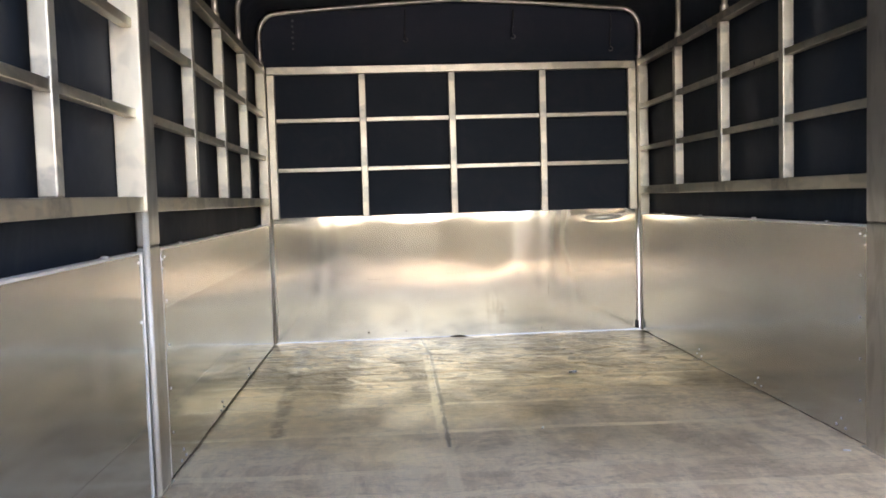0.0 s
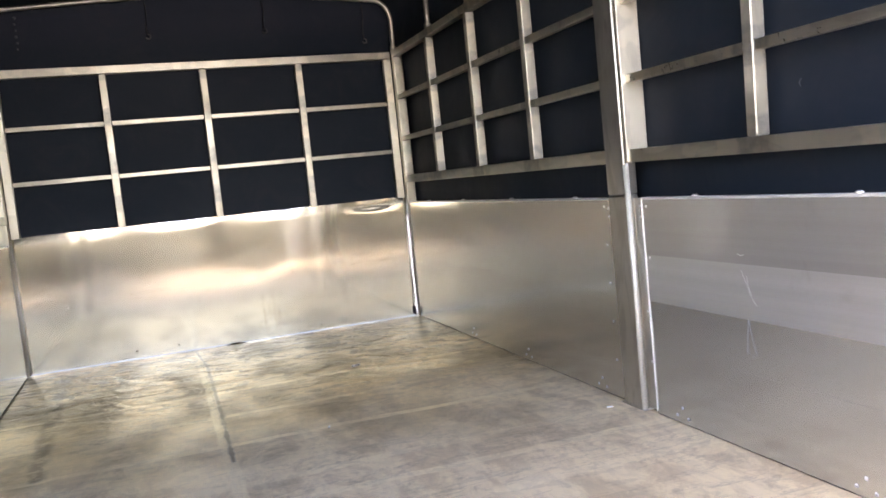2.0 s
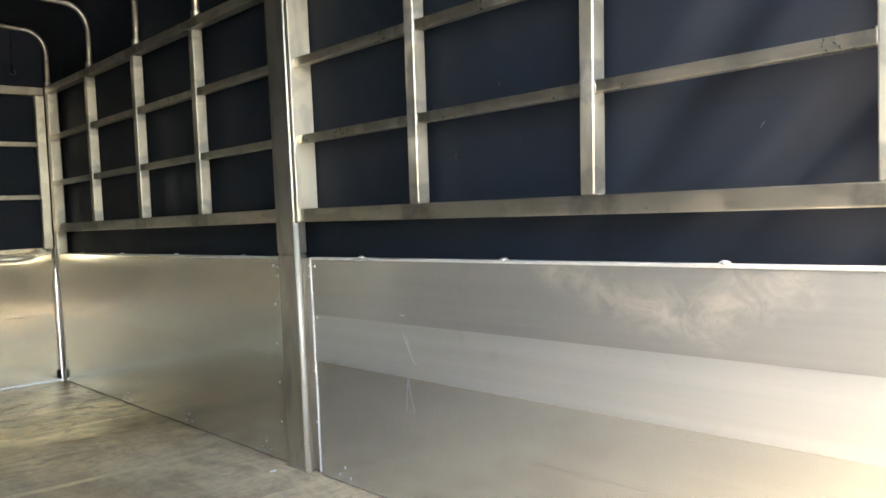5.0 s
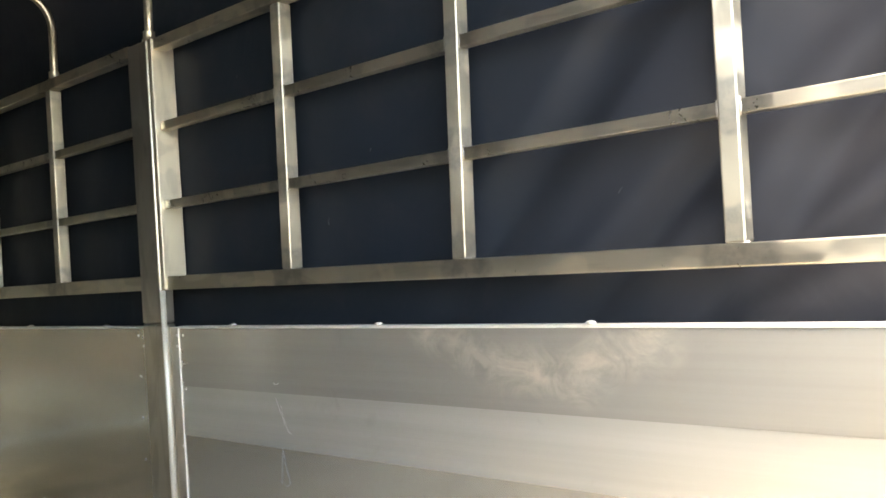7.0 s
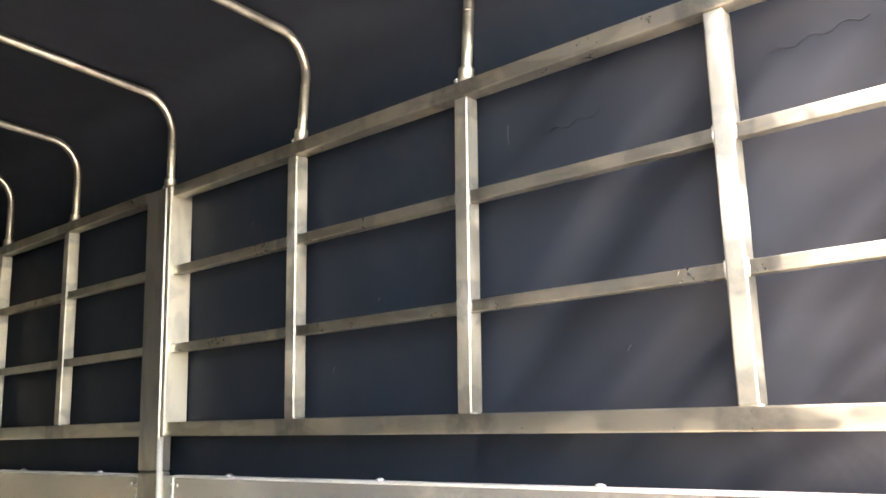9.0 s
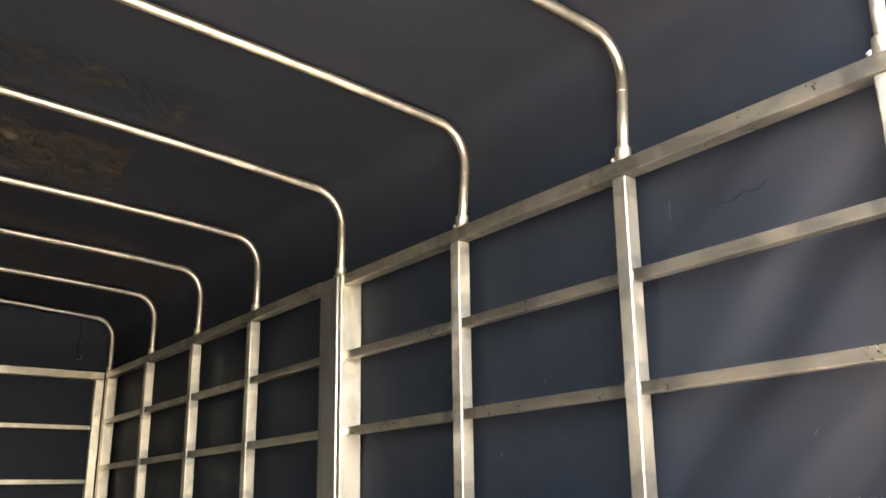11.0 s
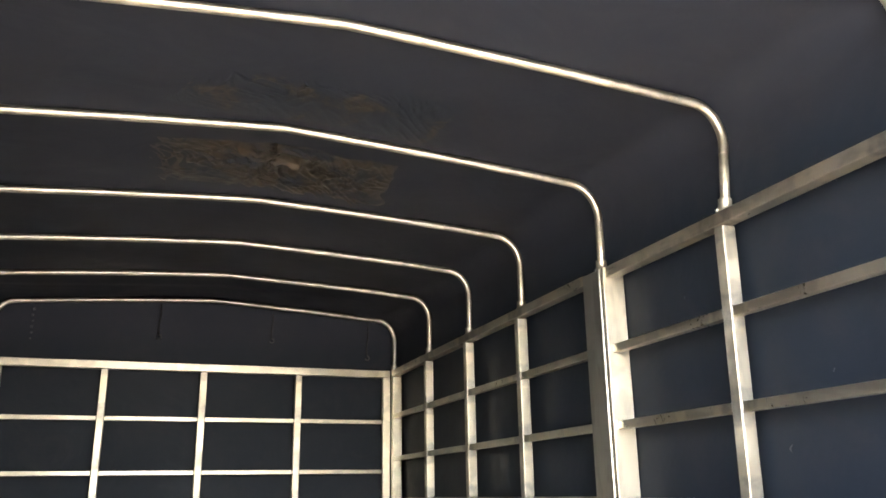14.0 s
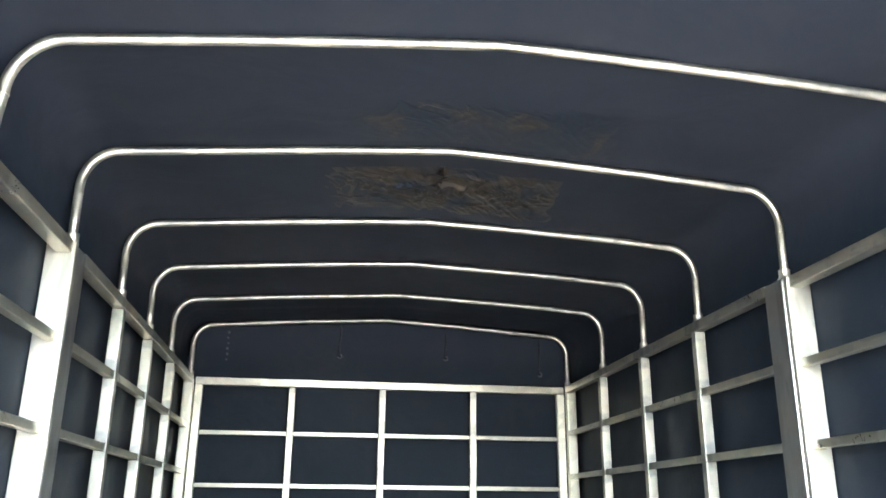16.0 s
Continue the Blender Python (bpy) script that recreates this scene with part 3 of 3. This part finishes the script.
# ---- side boards ----
def side_board(s, y0, y1, metals, clips, feet, column, label):
    """y0 is the front end, y1 the rear end."""
    board = thing("side_board", label, "board", "side boards")

    for z0, z1, plank_metal, lean in zip((0.008 if s < 0 else 0.0036, 0.1999, 0.3334, 0.4674), (0.1998, 0.3333, 0.4673, BOARD), metals, (0.0, -0.0010, 0.0012, 0.0)):
        def place(u, v):
            y, z = y0 + (y1 - y0) * u, z0 + (z1 - z0) * v
            off = 0.0012 * noise.noise(Vector((s * 4.0, y * 1.3, z * 1.5))) * min(1, 12 * u, 12 * (1 - u))
            return Vector((side_x(s, FACE) + off + s * lean * (v - 0.5), y, z))

        part("plank", grid(50, 5, place, (s * 0.012, 0, 0)), plank_metal, board)
    part("top_edge", box(span(s, FACE - 0.0025, FACE + 0.022), (y1, y0), (BOARD - 0.003, BOARD + 0.0035), 0.0012), EDGE, board, "bright folded top edge")
    # black strip added as the thin shadow between board and floor
    part("bottom_gasket", box(span(s, FACE + 0.001, FACE + 0.018), (y1 + 0.004, y0 - 0.004), (0.0006, 0.0075 if s < 0 else 0.0032), 0.001), RUBBER, board, "dark strip for the shaded gap at the board foot")
    for y in clips:
        part("clip_bolt", dome((side_x(s, FACE + 0.004), y, BOARD + 0.0045), (0, 0, 1), 0.0105, 0.006, 12), ZINC, board, "bright round bolt head")
    inward = (-s, 0, 0)
    for y in feet:
        for dy, z in ((0.0, 0.046), (-0.024, 0.020), (0.026, 0.022)):
            part("rivet", dome((side_x(s, FACE) - s * 0.0004, y + dy, z), inward, 0.0048, 0.0026), ZINC, board)
    for y, z in column:
        part("rivet", dome((side_x(s, FACE) - s * 0.0004, y, z), inward, 0.0042, 0.0024), ZINC, board)
    return board


FRONT_FEET, REAR_FEET = (-0.86, -1.44, -2.00), (-2.43, -3.05, -3.66)
FRONT_COLUMN = [(-2.10, z) for z in (0.605, 0.486, 0.366, 0.246, 0.124)] + [(-2.123, 0.60), (-2.124, 0.575)]
REAR_COLUMN = [(-2.328, 0.606), (-2.328, 0.46)]
for s in (1, -1):
    side_posts(s)
    side_frame(s, -0.0485, POST_Y[1] + 0.0005, UPRIGHTS if s > 0 else UPRIGHTS_LEFT, False)
    side_frame(s, POST_Y[0] - 0.0005 - 0.0185, TAIL + 0.0555, UPRIGHTS_REAR if s > 0 else UPRIGHTS_REAR_LEFT, True)
    # left boards take the shaded copies of the same sheet
    fore = side_board(s, -0.050, -2.140, (SHEET, SHEET, SHEET_FAIR, SHEET) if s > 0 else (SHEET_GLOSSY_DIM, SHEET_GLOSSY_DIM, SHEET_GLOSSY_DIM, SHEET_FAIR), (-0.385, -0.87, -1.40, -1.91), FRONT_FEET, FRONT_COLUMN,
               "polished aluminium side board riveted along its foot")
    rear = side_board(s, -2.306, TAIL + 0.057, (SHEET_DULL, SHEET_DULL, SHEET_PALE, SHEET_SCUFFED) if s > 0 else (SHEET_COOL_DIM, SHEET_SMEARED_DIM, SHEET_SMEARED_DIM, SHEET_COOL_DIM), (-2.549, -3.069, -3.589, -4.08), REAR_FEET, REAR_COLUMN,
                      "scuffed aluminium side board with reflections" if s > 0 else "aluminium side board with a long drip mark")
    part("hinge_strip", box(span(s, FACE + 0.008, FACE + 0.026), (-2.3055, -2.2515), (0.006, BOARD), 0.002), POST, rear, "grey hinge strip")
    part("edge_lip", box(span(s, FACE - 0.004, FACE + 0.010), (-2.309, -2.3062), (0.010, BOARD), 0.001), EDGE, rear, "bright turned edge of the sheet")
    for z in (0.606, 0.575, 0.30, 0.15):
        part("rivet", dome((side_x(s, FACE + 0.0078), -2.285, z), (-s, 0, 0), 0.0045, 0.0026), ZINC, rear)
    part("edge_lip", box(span(s, FACE - 0.003, FACE + 0.010), (-2.1398, -2.1372), (0.010, BOARD), 0.0008), EDGE, fore, "bright turned edge of the sheet")
    if s < 0:
        draw_in(fore), draw_in(rear)


# ---- tail board, assumed shut, below the edge of view; added for its dim reflection ----
tail = thing("tail_board", "unseen tail board, assumed shut, mirrored in the front board", "board")
for z0, z1 in ((0.010, 0.1994), (0.2000, 0.3329), (0.3335, 0.4669), (0.4675, 0.585)):
    part("plank", box((-0.975, 0.956), (TAIL - 0.022, TAIL - 0.002), (z0, z1), 0.001), TAIL_SHEET, tail)


# ---- hoops ----
def skew(y):
    """How far the rear hoops lean to the right, tip up on the right, and sink."""
    rows = ((-2.222, 0.0, 0.0, 0.0), (-2.806, 0.09, 0.0135, -0.008), (-3.332, 0.12, 0.030, -0.008), (-9.0, 0.12, 0.030, -0.008))
    if y >= rows[0][0]:
        return 0.0, 0.0, 0.0
    for p, q in zip(rows, rows[1:]):
        if y >= q[0]:
            f = (y - p[0]) / (q[0] - p[0])
            return tuple(m + (n - m) * f for m, n in zip(p[1:], q[1:]))


def skewed(x, z, y):
    lean, roll, sink = skew(y)
    f = min(1.0, max(0.0, (z - 1.43) / 0.15))
    if -1.7 < y < -0.3:
        sink -= 0.012 * min(1.0, max(0.0, (0.75 - x) / 0.7))
    elif -2.3 < y < -0.3:
        sink -= 0.006 * min(1.0, max(0.0, -x / 0.6))
    if x < 0:
        x -= 0.022 * min(1.0, max(0.0, (y + 1.9) / 1.1)) * min(1.0, max(0.0, (-x - 0.3) / 0.6))
    return x + lean * max(0.0, z - 1.43), z + (roll * x + sink) * f


def hoop_line(y):
    pts = [(0.985, 0, 1.425), (0.986, 0, 1.52), (0.987, 0, 1.605)]
    for k in range(1, 11):
        w = radians(k / 10 * 86.3)
        pts.append((0.987 - 0.098 * (1 - math.cos(w)), 0, 1.605 + 0.113 * math.sin(w)))
    x, z = pts[-1][0], pts[-1][2]
    n = 9
    for k in range(1, n + 1):
        f = k / n
        pts.append((x * (1 - f), 0, z + (1.7765 - z) * f + 0.004 * math.sin(math.pi * f)))
    left = [(-px - 0.004, py, pz) for px, py, pz in reversed(pts[:-1])]
    out = []
    for px, py, pz in pts + left:
        px, pz = skewed(px, pz, y)
        out.append((px, py, pz))
    return out


def make_hoop(y):
    hoop = thing("roof_hoop", "bent galvanised tube hoop carrying the tarpaulin", "hoop", "roof hoops", (0, y, 0))
    part("hoop_tube", sweep(hoop_line(y), 0.0118, 16), HOOP, hoop)
    for x, d in ((0.985, 1), (-0.989, -1)):
        x = skewed(x, 1.43, y)[0]
        sock = part("socket", sweep([(x, 0, 1.4345), (x + skew(y)[0] * 0.035, 0, 1.470), (x + skew(y)[0] * 0.0352, 0, 1.4702)], 0.0165, 16), TUBE, hoop, "short welded socket")
        part("set_bolt", dome((x - d * 0.006, 0.016, 1.447), (-d * 0.3, 1, 0), 0.006, 0.009), ZINC, sock)
        rx = (0.986 if d > 0 else -0.990)
        part("sleeve_ring", sweep([(skewed(rx, z, y)[0], 0, skewed(rx, z, y)[1]) for z in (1.585, 1.589)], 0.0124, 16), TUBE, hoop)
    return hoop


for y in HOOPS:
    make_hoop(y)


# ---- tarpaulin ----
def roof_z(x):
    x = abs(x + 0.002)
    return 1.791 - 0.058 * min(x, 0.89) / 0.89


STRAPS = ((-0.255, 1.590, 1.745), (0.316, 1.597, 1.731), (0.841, 1.525, 1.700))


def tarpaulin():
    cover = thing("tarpaulin_cover", "dark navy coated tarpaulin stretched over the hoops", "tarpaulin")

    half = [(1.033, 1.44), (1.012, 1.49), (1.006, 1.55), (1.006, 1.61)]
    for k in range(1, 9):
        w = radians(k / 8 * 86)
        half.append((1.006 - 0.112 * (1 - math.cos(w)), 1.61 + 0.123 * math.sin(w)))
    half += [(0.894 * (1 - k / 10), roof_z(0.894 * (1 - k / 10))) for k in range(1, 11)]
    line = half + [(-x - 0.014 - 0.005 * min(1.0, max(0.0, (1.60 - z) / 0.16)), z) for x, z in reversed(half[:-1])]
    n = len(line) - 1

    def roof(u, v):
        i = min(int(round(v * n)), n)
        x, z = line[i]
        y = 0.058 + (-4.05 - 0.058) * u
        top = min(1.0, max(0.0, (z - 1.62) / 0.1))
        x, z = skewed(x, z, y)
        if x < -0.9:
            x += drawn_in(y) * min(1.0, max(0.0, (1.60 - z) / 0.16))
        sag = 0.006 * noise.noise(Vector((x * 2.0, y * 2.3, 1.0))) * top
        return Vector((x, y, z + 0.004 + abs(sag)))

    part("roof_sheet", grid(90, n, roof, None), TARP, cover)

    for s in (1, -1):
        def side(u, v, s=s):
            y, z = 0.058 + (TAIL + 0.03 - 0.058) * u, -0.25 + 1.72 * v
            rear = min(1.0, max(0.0, (-2.9 - y) / 0.7))
            a = (y * 0.62 + z * 0.78)
            b = (-y * 0.78 + z * 0.62)
            folds = noise.noise(Vector((b * 1.1, a * 7.0, s * 3.0))) + 0.5 * noise.noise(Vector((b * 2.0, a * 15.0, s * 7.0)))
            soft = noise.noise(Vector((y * 2.2, z * 2.6, s * 5.0)))
            off = (0.005 * abs(soft) + 0.040 * rear * max(0.0, folds + 0.15)) * min(1.0, 10 * (1 - v))
            for y0, z0, dy, dz, high, wide in ((-3.70, 0.80, -0.72, 0.69, 0.046, 0.042), (-3.93, 0.80, -0.60, 0.80, 0.052, 0.045), (-3.40, 0.86, -0.66, 0.75, 0.018, 0.045)):
                across = (y - y0) * dz - (z - z0) * dy
                along = (y - y0) * dy + (z - z0) * dz
                off += high * math.exp(-(across / wide) ** 2 - (along / 0.45) ** 2)
            return Vector((side_x(s, 1.0330) + s * off + (drawn_in(y) if s < 0 else 0.0), y, z))

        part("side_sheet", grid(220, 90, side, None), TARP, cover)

    def front(u, v):
        x = -1.085 + 2.135 * u
        over = min(1.0, max(0.0, ((x if x > 0 else -x - 0.034) - 0.894) / 0.118))
        top = roof_z(x) + 0.014 if over == 0 else 1.622 + 0.128 * math.sqrt(1 - over * over)
        z = 0.55 + (top - 0.55) * v
        return Vector((x, 0.056 + 0.006 * noise.noise(Vector((x * 1.8, 2.0, z * 1.5))), z))

    part("front_sheet", grid(60, 30, front, None), TARP, cover)

    # crumpled film stuck under the roof, one strip in front of a hoop and a fainter one behind it
    def film(y0, y1, x0, x1, skew, rough, seed):
        def place(u, v):
            ragged = 0.03 * noise.noise(Vector((v * 6, seed, u * 3)))
            x = x0 + (x1 - x0) * u + skew * (v - 0.5) * (1 if u > 0.5 else -0.6) + ragged
            y = y0 + (y1 - y0) * v + 0.02 * noise.noise(Vector((u * 7, seed + 5, 0)))
            bend = 0.05 * noise.noise(Vector((x * 6, y * 6, seed + 3)))
            p, q = x + bend, y - bend
            folded = max(0.12, 1.0 - abs(v - 0.30) * 1.8) * (0.25 + 0.75 * max(0.0, 1 - abs(u - 0.5) * 2.4))
            crush = max(0.0, 1 - abs(noise.noise(Vector((p * 17, q * 13, seed)))) * 6)
            pleat = max(0.0, 1 - abs(noise.noise(Vector(((p - 0.8 * q) * 24, (q + 0.8 * p) * 5, seed + 9)))) * 5)
            ridge = crush * folded + 0.8 * pleat * max(folded, 0.65 * u)
            rim = min(1.0, 10 * min(u, 1 - u, v, 1 - v))
            return Vector((x, y, roof_z(x) + 0.0032 - rough * max(0.0, ridge) * rim))
        return grid(170, 100, place, None)

    part("film_strip", film(-2.07, -1.63, -0.385, 0.40, 0.05, 0.016, 1.0), FILM, cover, "crumpled brown plastic film")
    part("film_strip", film(-2.52, -2.25, -0.41, 0.43, 0.03, 0.0035, 8.0), FILM_FAINT, cover, "faint smear of brown film")
    # fastenings on the front sheet
    for x, z0, z1 in STRAPS:
        way = [(x + 0.004 * math.sin(6 * f), 0.034, z1 + (z0 - z1) * f) for f in (0, 0.15, 0.3, 0.45, 0.6, 0.75, 0.9, 1)]
        strap = part("strap", sweep(way, 0.0035, 8), RUBBER, cover, "hanging black cord")
        hook = [(x + 0.012 * math.sin(w), 0.033, z0 - 0.012 + 0.012 * math.cos(w)) for w in (0, 0.9, 1.8, 2.7, 3.6, 4.5)]
        part("hook", sweep(hook, 0.0032, 8), STEEL, strap)
    for k in range(5):
        part("eyelet", dome((STRAPS[1][0] + 0.005, 0.046, 1.64 + 0.014 * k), (0, -1, 0), 0.0035, 0.002), RUB, cover, "faint eyelet")
    for k in range(6):
        part("eyelet", dome((-0.845 + 0.003 * (k % 2), 0.048, 1.545 + 0.029 * k), (0, -1, 0), 0.0045 + 0.0015 * (k % 3), 0.003), RUB, cover, "pale eyelet")
    # pale rub marks on the sides
    for y, z, d, h in ((-2.87, 0.865, 0.003, 0.016), (-3.40, 1.30, 0.001, 0.040), (-3.62, 1.21, 0.002, 0.012)):
        part("rub_mark", sweep([(1.0325, y, z), (1.0315, y + d, z + h * 0.5), (1.0325, y - d, z + h)], 0.0007, 5), RUB, cover, "pale rub mark")
    for y, z, d, h in ((-3.63, 0.86, 0.004, 0.010), (-3.02, 1.02, 0.002, 0.008), (-3.28, 0.90, 0.003, 0.009), (-2.55, 1.28, 0.002, 0.008)):
        part("rub_mark", sweep([(1.0322, y, z), (1.0312, y - d, z + h * 0.6), (1.0322, y - 2 * d, z + h)], 0.0008, 5), RUB, cover, "pale rub mark")
    for y, z, n in ((-3.50, 1.30, 9), (-3.93, 1.325, 12)):
        way = [(1.0322 - 0.0006 * math.sin(2.3 * k), y - 0.014 * k, z + 0.006 * math.sin(1.7 * k) + 0.0016 * k) for k in range(n)]
        part("crease", sweep(way, 0.0012, 6), TARP, cover, "short pressed crease")
    return cover


tarpaulin()


# ---- marks and crumbs ----
def mark(points, r=0.0003):
    ob = part("chalk_mark", sweep(points, r, 6), CHALK)
    return tagged(ob, "thin pale scuff mark on the side board", "mark", "scuff marks")


X = FACE - 0.0022
mark([(X, -2.712, 0.455), (X, -2.725, 0.425), (X, -2.742, 0.390), (X, -2.758, 0.372), (X, -2.765, 0.374)])
mark([(X, -2.730, 0.440), (X, -2.734, 0.415), (X, -2.744, 0.395)], 0.0003)
mark([(X, -2.727, 0.335), (X, -2.735, 0.290), (X, -2.748, 0.252), (X, -2.735, 0.244), (X, -2.715, 0.250), (X, -2.720, 0.290), (X, -2.727, 0.335)], 0.0003)
mark([(X, -2.705, 0.492), (X, -2.715, 0.488), (X, -2.725, 0.492)], 0.0005)

bm = bmesh.new()
bmesh.ops.create_icosphere(bm, subdivisions=3, radius=1.0)
for v in bm.verts:
    k = 1 + 0.35 * noise.noise(v.co * 2.5)
    v.co = Vector((-0.02 + 0.045 * v.co.x * k, -0.013 + 0.010 * v.co.y * k, max(0.0004, 0.006 * v.co.z * k)))
for f in bm.faces:
    f.smooth = True
tagged(part("dirt_clump", bm, SCRATCH), "dark flat clump of dirt at the front board foot", "dirt")

for x, y, a, size in ((0.374, -1.006, 20, 0.011), (0.893, -2.165, -15, 0.006), (0.10, -1.80, 70, 0.006)):
    bm = box((-size * 1.6, size * 1.6), (-size * 0.45, size * 0.45), (0, size * 0.7), size * 0.15)
    bmesh.ops.rotate(bm, verts=bm.verts, matrix=Matrix.Rotation(radians(a), 3, "Z"))
    bmesh.ops.translate(bm, verts=bm.verts, vec=(x, y, 0.0004))
    tagged(part("metal_scrap", bm, ZINC), "small bright metal offcut lying on the floor", "scrap", "metal scraps")
